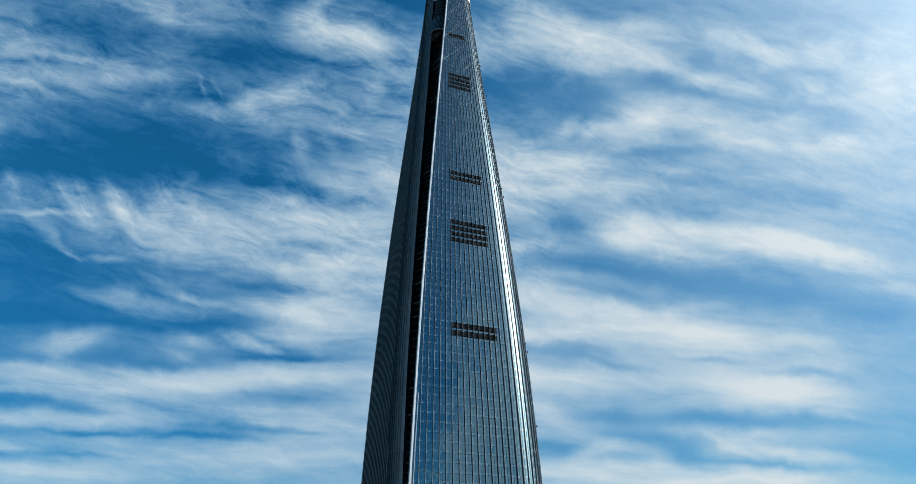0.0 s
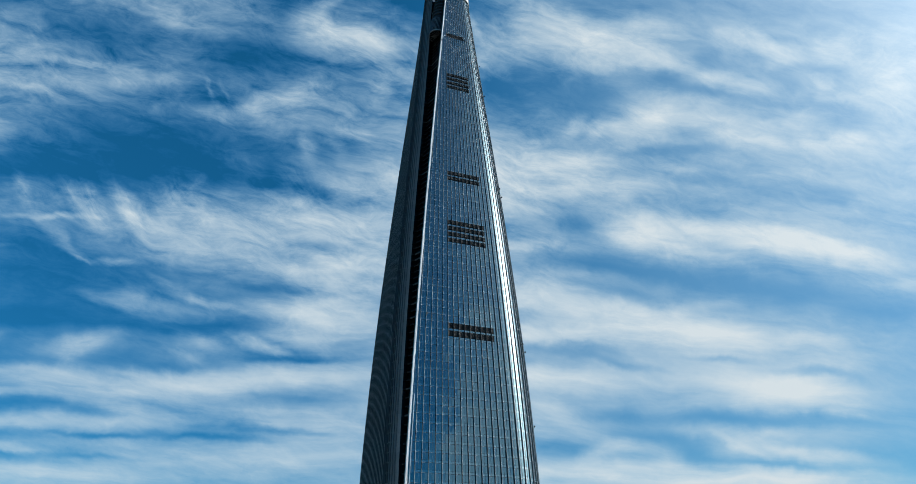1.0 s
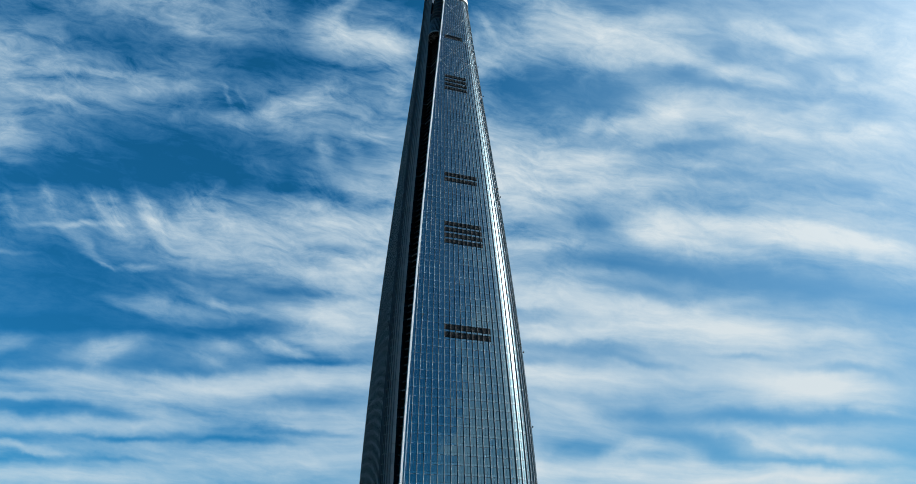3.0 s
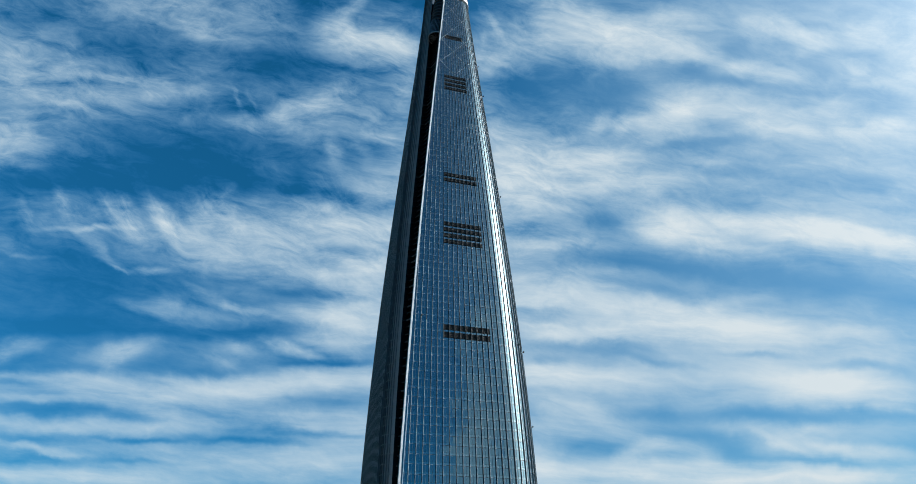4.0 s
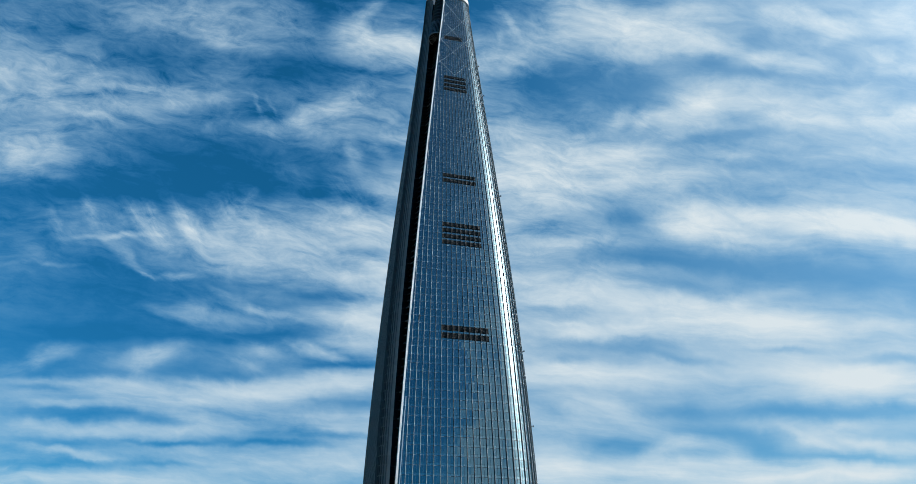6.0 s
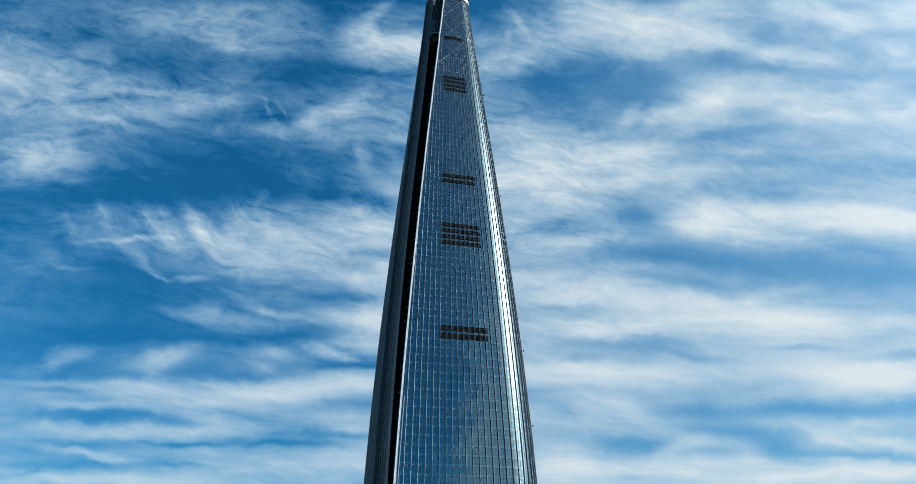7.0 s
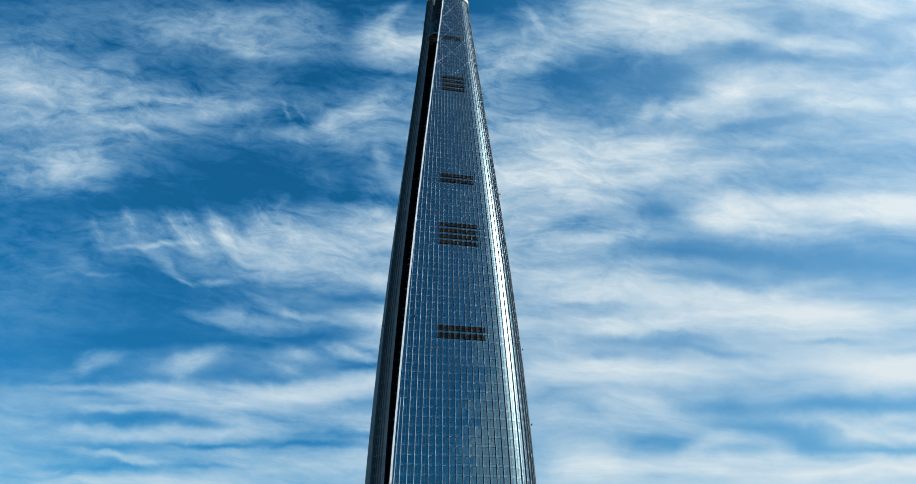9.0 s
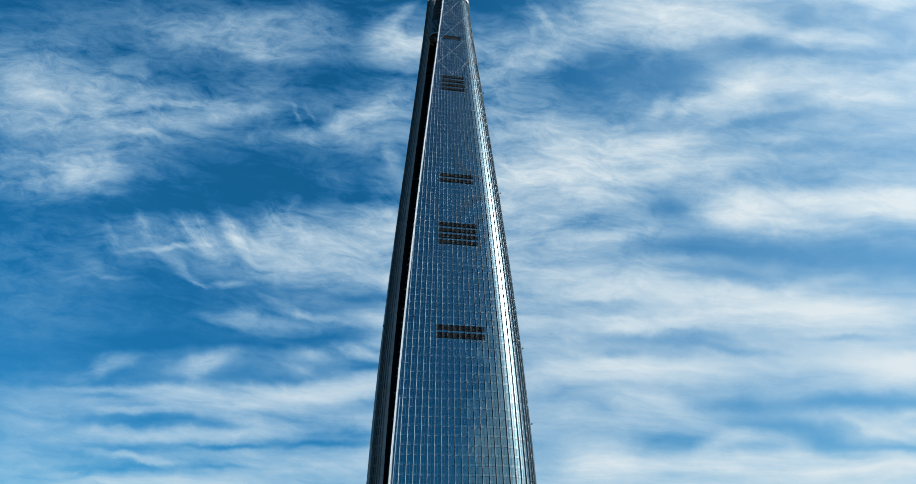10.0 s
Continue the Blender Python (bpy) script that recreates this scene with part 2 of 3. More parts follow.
strew("gap", ((815, 25, 26, 26, 0, 0.5), (885, 18, 26, 14, 0, 0.4), (960, 145, 110, 36, 0, 0.75), (1070, 150, 70, 30, 0, 0.9), (1200, 118, 60, 14, -5, 0.85), (1270, 136, 32, 9, -8, 0.7),
              (1080, 8, 50, 9, -10, 0.4), (1275, 75, 22, 16, 30, 0.4), (1480, 80, 54, 8, -3, 0.45), (1545, 168, 54, 16, -5, 0.45), (1400, 168, 26, 6, 5, 0.3), (1190, 246, 64, 8, 5, 0.5), (1265, 235, 54, 8, 5, 0.45)))
strew("gap", ((1350, 268, 64, 10, 5, 0.4), (1440, 305, 114, 18, 5, 0.4), (1300, 290, 54, 9, 0, 0.4), (1530, 305, 50, 12, 0, 0.4), (1064, 380, 40, 20, 0, 0.8), (950, 380, 66, 10, 4, 0.3),
              (1190, 456, 172, 15, -4, 0.97), (1410, 482, 210, 29, -3, 0.97), (1090, 442, 84, 11, -4, 0.7), (1150, 490, 104, 13, -5, 0.6), (1620, 510, 110, 26, -3, 0.7), (950, 531, 54, 11, 0, 0.4), (985, 225, 40, 10, 20, 0.4)))
strew("gap", ((1050, 594, 124, 10, -3, 0.5), (1145, 613, 64, 6, -8, 0.55), (970, 612, 54, 9, 0, 0.35), (1320, 600, 64, 5, -3, 0.4), (1500, 625, 76, 7, -3, 0.5), (1160, 710, 74, 11, -5, 0.7),
              (1230, 742, 84, 13, -5, 0.75), (1330, 706, 140, 13, -3, 0.95), (1280, 765, 54, 20, -15, 0.85), (1510, 708, 114, 10, -2, 0.75), (1410, 786, 84, 4, -3, 0.35), (1060, 760, 74, 10, 0, 0.45), (930, 706, 34, 12, -10, 0.3)))

# fibres of each family: long streaks along its own way, with finer threads inside them
full = clear.pop("gap")
grain, weight = 0.0, 0.06
for family, size, slope, rough, gain in (("level", (2.4, 16.0, 1), -3, 0.58, 0.8), ("slanting", (3.4, 17.0, 1), -20, 0.63, 1.0), ("rising", (5.0, 17.0, 1), 30, 0.66, 1.1),
                                         ("hanging", (6.0, 24.0, 1), -58, 0.67, 1.2), ("mottled", (8.0, 13.0, 1), 8, 0.68, 1.0)):
    n = noise_at(wt, stretch(wt, curled, size, slope, (slope, 2, 0)), 1.0, 10.0, rough, distort=0.5)
    share = maths(wt, "SUBTRACT", 1.0, clear[family])
    grain = maths(wt, "MULTIPLY_ADD", maths(wt, "MULTIPLY_ADD", n, gain, -0.5 * gain), share, grain)
    weight = maths(wt, "ADD", weight, share)
grain = maths(wt, "DIVIDE", grain, weight)
# the threads are finest high up in the west; lower down and eastwards the cloud lies in smooth sheets
part_way = wt.nodes.new("ShaderNodeSeparateXYZ")
link(wt, plane, part_way.inputs[0])
thread = maths(wt, "MULTIPLY", ramp(wt, part_way.outputs[1], -0.25, 0.1, 0.25, 0.75), ramp(wt, part_way.outputs[0], 0.0, 0.5, 1.0, 0.7))
fine = noise_at(wt, stretch(wt, curled, (14.0, 38.0, 1), -12, (3, 1, 0)), 1.0, 8.0, 0.68, distort=0.4)
grain = maths(wt, "MULTIPLY_ADD", maths(wt, "SUBTRACT", fine, 0.5), thread, grain)
# thick cloud is smoother than thin
depth = maths(wt, "MULTIPLY_ADD", full, maths(wt, "MULTIPLY_ADD", full, -3.0, 4.3), 0.22)
north_cloud = maths(wt, "MULTIPLY_ADD", grain, depth, full)
north_cloud = ramp(wt, north_cloud, 0.02, 1.05, 0.0, 1.0, smooth=False)
# the air is hazier towards the sun
north_cloud = maths(wt, "ADD", north_cloud, maths(wt, "MULTIPLY", maths(wt, "SUBTRACT", 1.0, north_cloud), ramp(wt, part_way.outputs[0], -0.1, 0.55, 0.0, 0.2)))
# the rest of the sky: broken cirrus all round
ball = stretch(wt, way, (2.0, 2.0, 5.0), 20)
east = wt.nodes.new("ShaderNodeSeparateXYZ")
link(wt, way, east.inputs[0])
south = maths(wt, "ADD", noise_at(wt, ball, 4.2, 9.0, 0.62, distort=0.6), ramp(wt, east.outputs[0], 0.04, 0.36, -0.13, 0.27))
south = maths(wt, "ADD", south, ramp(wt, east.outputs[2], 0.62, 0.25, -0.22, 0.05))
south_cloud = ramp(wt, south, 0.46, 0.82, 0.0, 0.55)
facing = ramp(wt, vmath(wt, "DOT_PRODUCT", way, mid_way, 1), 0.45, 0.62)
cloud = maths(wt, "ADD", maths(wt, "MULTIPLY", north_cloud, facing), maths(wt, "MULTIPLY", south_cloud, maths(wt, "SUBTRACT", 1.0, facing)))
tone = mixed(wt, ramp(wt, east.outputs[2], 0.1, 0.75), (0.08, 0.60, 0.91, 1), (0.085, 0.81, 1.09, 1))
blue = mixed(wt, 1.0, sky.outputs[0], tone, "MULTIPLY")
white = (6.8, 7.65, 8.1)
# thin ice cloud keeps more of the sky's blue than thick cloud does
tinted = wt.nodes.new("ShaderNodeCombineXYZ")
part = wt.nodes.new("ShaderNodeSeparateXYZ")
link(wt, blue, part.inputs[0])
for channel, power in enumerate((1.28, 0.98, 0.72)):
    share = maths(wt, "POWER", cloud, power)
    under = maths(wt, "MULTIPLY", part.outputs[channel], maths(wt, "SUBTRACT", 1.0, share))
    link(wt, maths(wt, "MULTIPLY_ADD", share, white[channel], under), tinted.inputs[channel])
# thin haze brightens round the sun
near_sun = maths(wt, "MAXIMUM", vmath(wt, "DOT_PRODUCT", way, tuple(SUN), 1), 0.0)
glow = 0.0
for power, amount in ((8.0, 10.0), (25.0, 60.0), (80.0, 80.0)):
    glow = maths(wt, "MULTIPLY_ADD", maths(wt, "POWER", near_sun, power), amount, glow)
haze = wt.nodes.new("ShaderNodeCombineXYZ")
for socket in haze.inputs:
    link(wt, glow, socket)
back = wt.nodes.new("ShaderNodeBackground")
link(wt, vmath(wt, "ADD", tinted.outputs[0], haze.outputs[0]), back.inputs["Color"])
back.inputs["Strength"].default_value = 0.1
wt.links.new(back.outputs[0], wt.nodes.new("ShaderNodeOutputWorld").inputs["Surface"])

# ---- materials ----


def material(name, colour, rough, metal=0.0, vary=0.15, scale=0.6, bump=0.0, ior=1.5, tint=None, island=0.0, rough_vary=0.0):
    """A painted, metal or glass surface with mottling at two scales and a little difference from piece to piece."""
    m = bpy.data.materials.new(name)
    m.use_nodes = True
    t = m.node_tree
    b = t.nodes["Principled BSDF"]
    where = t.nodes.new("ShaderNodeTexCoord").outputs["Object"]
    coarse = noise_at(t, where, scale * 0.12, 4.0, 0.6)
    grain = noise_at(t, where, scale * 4.0, 3.0, 0.6)
    level = maths(t, "ADD", maths(t, "MULTIPLY", maths(t, "SUBTRACT", coarse, 0.5), vary * 2), maths(t, "MULTIPLY", maths(t, "SUBTRACT", grain, 0.5), vary))
    piece = maths(t, "ADD", t.nodes.new("ShaderNodeNewGeometry").outputs["Random Per Island"], t.nodes.new("ShaderNodeObjectInfo").outputs["Random"])
    piece = maths(t, "FRACT", piece)
    if island:
        level = maths(t, "ADD", level, maths(t, "MULTIPLY", maths(t, "SUBTRACT", piece, 0.5), island))
    level = maths(t, "ADD", level, 1.0)
    link(t, vmath(t, "MULTIPLY", (*colour, ), level), b.inputs["Base Color"])
    b.inputs["Metallic"].default_value, b.inputs["IOR"].default_value = metal, ior
    link(t, maths(t, "ADD", rough, maths(t, "MULTIPLY", maths(t, "SUBTRACT", coarse, 0.5), rough_vary)), b.inputs["Roughness"])
    if tint:
        b.inputs["Specular Tint"].default_value = (*tint, 1)
    if bump:
        n = t.nodes.new("ShaderNodeBump")
        n.inputs["Strength"].default_value, n.inputs["Distance"].default_value = bump, 0.02
        link(t, grain, n.inputs["Height"])
        t.links.new(n.outputs[0], b.inputs["Normal"])
    return m


GLASS = material("tinted_glass", (0.012, 0.028, 0.045), 0.03, ior=3.1, tint=(0.64, 0.94, 1.0), vary=0.2, island=0.5, scale=0.3)
SPANDREL = material("spandrel_glass", (0.030, 0.065, 0.085), 0.06, ior=3.5, tint=(0.78, 0.98, 1.0), vary=0.2, island=0.4, scale=0.3)
SEAM_GLASS = material("dark_glass", (0.008, 0.010, 0.012), 0.12, ior=1.5, vary=0.3, island=0.8)
ALUMINIUM = material("silver_aluminium", (0.55, 0.56, 0.57), 0.38, metal=0.6, vary=0.08, island=0.08)
WHITE_METAL = material("white_coated_metal", (0.78, 0.78, 0.77), 0.35, vary=0.08, island=0.08)
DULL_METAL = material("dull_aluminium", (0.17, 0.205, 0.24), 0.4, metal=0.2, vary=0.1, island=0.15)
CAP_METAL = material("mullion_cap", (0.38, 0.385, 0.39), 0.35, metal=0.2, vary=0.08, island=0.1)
SIDE_CAP = material("side_mullion_cap", (0.46, 0.45, 0.44), 0.45, vary=0.12, island=0.1)
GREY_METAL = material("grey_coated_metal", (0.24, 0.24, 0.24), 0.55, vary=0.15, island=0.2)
SHADED_BLADE = material("shaded_blade_metal", (0.075, 0.08, 0.085), 0.5, vary=0.15, island=0.2)
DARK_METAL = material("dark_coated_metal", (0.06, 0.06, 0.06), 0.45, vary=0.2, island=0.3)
LOUVRE = material("bronze_louvre", (0.022, 0.023, 0.024), 0.8, vary=0.25, island=0.5)
VOID = material("unlit_interior", (0.01, 0.01, 0.011), 0.8, vary=0.3)
CONCRETE = material("concrete", (0.28, 0.27, 0.26), 0.85, vary=0.2, bump=0.3)
GROUND = material("city_ground", (0.11, 0.115, 0.10), 0.9, vary=0.5, scale=0.05)

# ---- shapes ----


def mesh_of(name, verts, faces, mats, index=None):
    me = bpy.data.meshes.new(name)
    me.from_pydata([tuple(map(float, v)) for v in verts], [], [tuple(map(int, f)) for f in faces])
    for m in mats if isinstance(mats, (list, tuple)) else [mats]:
        me.materials.append(m)
    if index is not None:
        me.polygons.foreach_set("material_index", np.asarray(index, dtype=np.int32))
    me.update()
    return me


def child(name, mesh, parent, label=""):
    ob = new(name, mesh)
    ob.parent = parent
    return tagged(ob, label)


BOX = np.array([(0, 1, 3, 2), (4, 6, 7, 5), (0, 4, 5, 1), (2, 3, 7, 6), (0, 2, 6, 4), (1, 5, 7, 3)])


class Pile:
    """Collects quads and eight-cornered blocks for one mesh."""

    def __init__(self):
        self.v, self.f, self.m, self.n = [], [], [], 0

    def quad(self, a, b, c, d, mat=0):
        self.v += [a, b, c, d]
        self.f.append((self.n, self.n + 1, self.n + 2, self.n + 3))
        self.m.append(mat)
        self.n += 4

    def block(self, corners, mat=0):
        """corners: (in, out) x (from, to) x (low, high), the last fastest."""
        self.v += list(corners)
        self.f += [tuple(q) for q in BOX + self.n]
        self.m += [mat] * 6
        self.n += 8

    def mesh(self, name, mats):
        return mesh_of(name, self.v, self.f, mats, self.m)


def swept(name, rings, mat, closed=True):
    """One closed band through equal rings of points."""
    n = len(rings[0])
    verts = [v for r in rings for v in r]
    faces = [(i * n + j, i * n + (j + 1) % n, (i + 1) * n + (j + 1) % n, (i + 1) * n + j) for i in range(len(rings) - 1) for j in range(n)]
    faces += [tuple(reversed(range(n))), tuple((len(rings) - 1) * n + j for j in range(n))]
    return mesh_of(name, verts, faces, mat)


# ---- the tower: a rounded square in plan, tapering, split into two shells along a diagonal seam ----
ROUND = 0.517          # corner radius as a share of the half width
FLAT = 1 - ROUND
ARC = ROUND * math.pi / 2
CURL = 4.6             # radius of the curled edge that closes each shell


def half_width(z):
    s = (max(z, 128.0) - 300) / 200
    return ((2.81 * s - 3.73) * s - 13.635) * s + 29.359 + max(0.0, 128 - z) * 0.008


def fin_at(z):
    """Where the bright fin stands along the flat front, as a share of the half width."""
    return float(np.interp(z, (0, 150, 200, 250, 300, 350, 400, 450, 480, 500), (-0.90, -0.811, -0.779, -0.747, -0.708, -0.657, -0.584, -0.474, -0.381, -0.304)))


def tip_at(z):
    """Distance from the axis, along the other front, of the curled edge's tip, as a share of the half width."""
    return float(np.interp(z, (0, 150, 200, 250, 300, 350, 400, 450, 480, 500), (1.0, 0.95, 0.882, 0.818, 0.744, 0.642, 0.484, 0.225, -0.009, -0.21)))


GLAZED = radians(3)   # the part of that curl which is still glazed


def turn_at(z):
    """How far the flat glass runs along a shell, in half widths, before its edge curls in."""
    return FLAT + ARC + FLAT + tip_at(z) - CURL / half_width(z)


def end_at(z):
    return turn_at(z) + GLAZED * CURL / half_width(z)


def on_shell(s, z, out=0.0):
    """A point of the shell s half widths along it from the middle of its front, out metres proud of the glass."""
    w = half_width(z)
    if s <= FLAT:
        return Vector((s * w, -w - out, z))
    if s <= FLAT + ARC:
        a = (s - FLAT) / ROUND
        c, r = FLAT * w, ROUND * w + out
        return Vector((c + r * math.sin(a), -c - r * math.cos(a), z))
    e = turn_at(z)
    if s <= e:
        return Vector((w + out, (-FLAT + s - FLAT - ARC) * w, z))
    a = (s - e) * w / CURL
    return Vector((w - CURL + (CURL + out) * math.cos(a), tip_at(z) * w - CURL + (CURL + out) * math.sin(a), z))


# storeys: the louvred plant floors divide the height into zones of even storeys
ZONES = ((0.0, 228.36, 57), (228.36, 288.95, 16), (288.95, 323.77, 9), (323.77, 409.1, 22), (409.1, 490.5, 21))
LEVELS = [lo + (hi - lo) * k / n for lo, hi, n in ZONES for k in range(n)] + [490.5, 494.4]
TOP = 498.0
LEVELS.append(TOP)
TALL_TOP = 519.0     # the rear shell stands higher
TALL = LEVELS + [502.0, 506.0, 510.0, 514.0, 516.5, TALL_TOP]
STEP, FIRST = 0.08, -0.305
# louvred rows: top of the row, its height
LOUVRES = [(228.36, 2.75), (224.5, 2.75), (288.95, 2.1), (285.1, 2.1), (281.25, 2.1), (277.4, 2.1), (323.77, 2.1), (319.9, 2.1),
           (409.1, 1.9), (405.25, 1.9), (401.4, 1.9), (397.55, 1.9), (449.6, 1.9)]
BAND = (FIRST, FIRST + 8.5 * STEP)

tower = new("skyscraper")
tagged(tower, "tapering blue-glass skyscraper with rounded corners and a dark open seam", "skyscraper")


def span(k, z0, z1):
    """The stretch of bay k between fin and curled edge on one storey, or None."""
    lo = max(FIRST + k * STEP, fin_at(z0) + 0.006, fin_at(z1) + 0.006)
    hi = min(FIRST + (k + 1) * STEP, end_at(z0), end_at(z1))
    return (lo, hi) if hi - lo > 0.012 else None


def pane_corners(s0, s1, z0, z1, jig):
    o = [jig.uniform(-0.011, 0.011) for _ in range(3)]
    # the panes stand on chords of a gently bowed front
    bow = 0.055 * max(-1.4, min(1.0, (s0 + s1) / 2 / FLAT)) * (s1 - s0) * half_width(z0) / 2 if s0 < FLAT else 0.0
    o = [o[0] + bow, o[1] - bow, o[2] + bow]
    o.append(o[1] + o[2] - o[0])
    return [on_shell(s0, z0, o[0]), on_shell(s1, z0, o[1]), on_shell(s1, z1, o[3]), on_shell(s0, z1, o[2])]


def blade_at(s, z, out, front):
    """A point of a mullion blade, which stands square to the gentle bow of the front."""
    lean = math.tan(radians(10 - 16 * s)) if front and s < 0.6 else 0.0
    return on_shell(s - lean * max(0.0, out) / half_width(z), z, out)


def build_shell(turn, front):
    """One of the two shells: glass, mullions, transoms, curled edge and fin."""
    levels = LEVELS if front else TALL
    jig = random.Random(11 if front else 12)
    wall = new("curtain_wall")
    wall.parent = tower
    wall.matrix_basis = pose(0, 0, 0, 0, 0, turn)
    tagged(wall, "blue reflective glass curtain wall with vertical mullions")
    glass, light_bars, dark_bars, near = Pile(), Pile(), Pile(), []
    for i in range(len(levels) - 1):
        z0, z1 = levels[i], levels[i + 1]
        zs = z0 + (z1 - z0) * 0.27
        for k in range(-8, 37):
            bay = span(k, z0, z1)
            if not bay:
                continue
            mid = FIRST + (k + 0.46) * STEP
            w = half_width(z0)
            gap = 0.035 / w
            parts = [(max(bay[0], FIRST + k * STEP), min(bay[1], mid)), (max(bay[0], mid), bay[1])]
            for h, (s0, s1) in enumerate(parts):
                if s1 - s0 < 0.004:
                    continue
                for zz0, zz1, mat in ((z0, zs, 1), (zs, z1, 0)):
                    if front and any(zz0 < top - 0.6 and zz1 > top - high + 0.6 for top, high in LOUVRES) and BAND[0] - 0.001 <= s0 and s1 <= BAND[1] + 0.001:
                        continue
                    c = pane_corners(s0 + gap, s1 - gap, zz0 + 0.04, zz1 - 0.04, jig)
                    if front and 172 < z0 < 186 and -0.66 < s0 < 0.85 and mat == 0:
                        near.append(c)
                    else:
                        glass.quad(*c, mat)
                if i and s1 - s0 > 0.02:
                    # transoms: bright over the narrow light, dark over the wide one
                    bars = light_bars if h == 0 else dark_bars
                    th = 0.085 if h else 0.11
                    bars.block([on_shell(s, z, o) for o in (-0.1, 0.03 + 0.04 * (1 - h)) for s in (s0, s1) for z in (z0 - th, z0 + th)])
    child("glazing", glass.mesh("glazing", [GLASS, SPANDREL]), wall)["kind"] = "stuff"
    # the side shell's shade is put into the darker colour of its transoms
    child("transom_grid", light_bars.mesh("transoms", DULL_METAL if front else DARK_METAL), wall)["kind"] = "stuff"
    child("dark_transom_grid", dark_bars.mesh("dark_transoms", DARK_METAL), wall)["kind"] = "stuff"
    for c in near:
        p = Pile()
        o = sum(c, Vector()) / 4
        p.quad(*[v - o for v in c])
        child("pane", p.mesh("pane", GLASS), wall).location = o
    # backing that closes the joints, and the structure behind
    verts, faces, cols = [], [], 40
    for z in levels:
        a, b = fin_at(z), end_at(z)
        verts += [on_shell(a + (b - a) * j / cols, z, -0.22) for j in range(cols + 1)]
    for i in range(len(levels) - 1):
        for j in range(cols):
            q = i * (cols + 1) + j
            faces.append((q, q + 1, q + cols + 2, q + cols + 1))
    child("backing", mesh_of("backing", verts, faces, VOID), wall)
    # mullions: a deep blade over each storey, a bracket at each floor
    for k in range(-8, 37):
        for share, name in ((0.0, "mullion"), (0.46, "slim_mullion")):
            s = FIRST + (k + share) * STEP
            blade = Pile()
            for i in range(len(levels) - 1):
                z0, z1 = levels[i], levels[i + 1]
                if s < fin_at(z1) + 0.012 or s > min(end_at(z0), end_at(z1)):
                    continue
                w = half_width(z0)
                t = w / 34
                if share:
                    d = 0.0013
                    dark = front and BAND[0] - 0.01 < s < BAND[1] + 0.01 and any(z0 < top - 0.6 and z1 > top - high + 0.6 for top, high in LOUVRES)
                    blade.block([on_shell(q, z, o) for o in (-0.15, 0.08 * t) for q in (s - d, s + d) for z in (z0, z1)], 1 if dark else 0)
                    continue
                deep = (0.85 if not front else 0.72 if s < 0.6 else 0.45) * t
                nose = deep - (0.26 if front else 0.1) * t
                dark = front and BAND[0] - 0.01 < s < BAND[1] + 0.01 and any(z0 < top - 0.6 and z1 > top - high + 0.6 for top, high in LOUVRES)
                # shade on the blade's sides and sun on its nose are put into their colours
                for o0, o1, d, za, zb, mat in ((-0.15, nose, 0.0015, z0 + 0.14, z1 - 0.14, 1), (nose, deep, 0.0017, z0 + 0.02, z1 - 0.02, 1 if dark else 0),
                                               (-0.15, deep * 0.7, 0.0019, z0 - 0.13, z0 + 0.13, 1)):
                    blade.block([blade_at(q, z, o, front) for o in (o0, o1) for q in (s - d, s + d) for z in (za, zb)], mat)
            if blade.n:
                # side shell: slim mullions coloured darker for its shade, caps paler so they show
                child(name, blade.mesh(name, [(DULL_METAL if share else CAP_METAL) if front else DARK_METAL if share else SIDE_CAP, SHADED_BLADE if front else DARK_METAL]), wall)
    # curled edge: panels, one each storey
    edge = new("curled_edge")
    edge.parent = tower
    edge.matrix_basis = pose(0, 0, 0, 0, 0, turn)
    tagged(edge, "grey metal panels curling in beside the seam")
    for i in range(len(levels) - 1):
        z0, z1 = levels[i] + 0.05, levels[i + 1] - 0.05
        rings = []
        for j in range(7):
            a, ring = GLAZED + (radians(90) - GLAZED) * j / 6, []
            for z, r in ((z0, CURL - 0.3), (z0, CURL), (z1, CURL), (z1, CURL - 0.3)):
                w = half_width(z)
                ring.append(Vector((w - CURL + r * math.cos(a), tip_at(z) * w - CURL + r * math.sin(a), z)))
            rings.append(ring)
        child("panel", swept("panel", rings, GREY_METAL), edge)
    for j in range(6):
        # ribs that carry the line of the mullions round the curl
        rib, a = Pile(), radians(6 + 13 * j)
        for i in range(len(levels) - 1):
            z0, z1 = levels[i] + 0.14, levels[i + 1] - 0.14
            corner = []
            for r in (CURL - 0.2, CURL + 0.6):
                for da in (-0.022, 0.022):
                    for z in (z0, z1):
                        w = half_width(z)
                        corner.append(Vector((w - CURL + r * math.cos(a + da), tip_at(z) * w - CURL + r * math.sin(a + da), z)))
            rib.block(corner)
        child("rib", rib.mesh("rib", DARK_METAL), edge)
    # bright fin that closes the front beside the seam
    fin = new("fin")
    fin.parent = tower
    fin.matrix_basis = pose(0, 0, 0, 0, 0, turn)
    tagged(fin, "bright white metal fin running the full height")
    for i in range(len(levels) - 1):
        p = Pile()
        z0, z1 = levels[i] + 0.03, levels[i + 1] - 0.03
        x = [fin_at(z) * half_width(z) for z in (z0, z1)]
        y = [-half_width(z) for z in (z0, z1)]
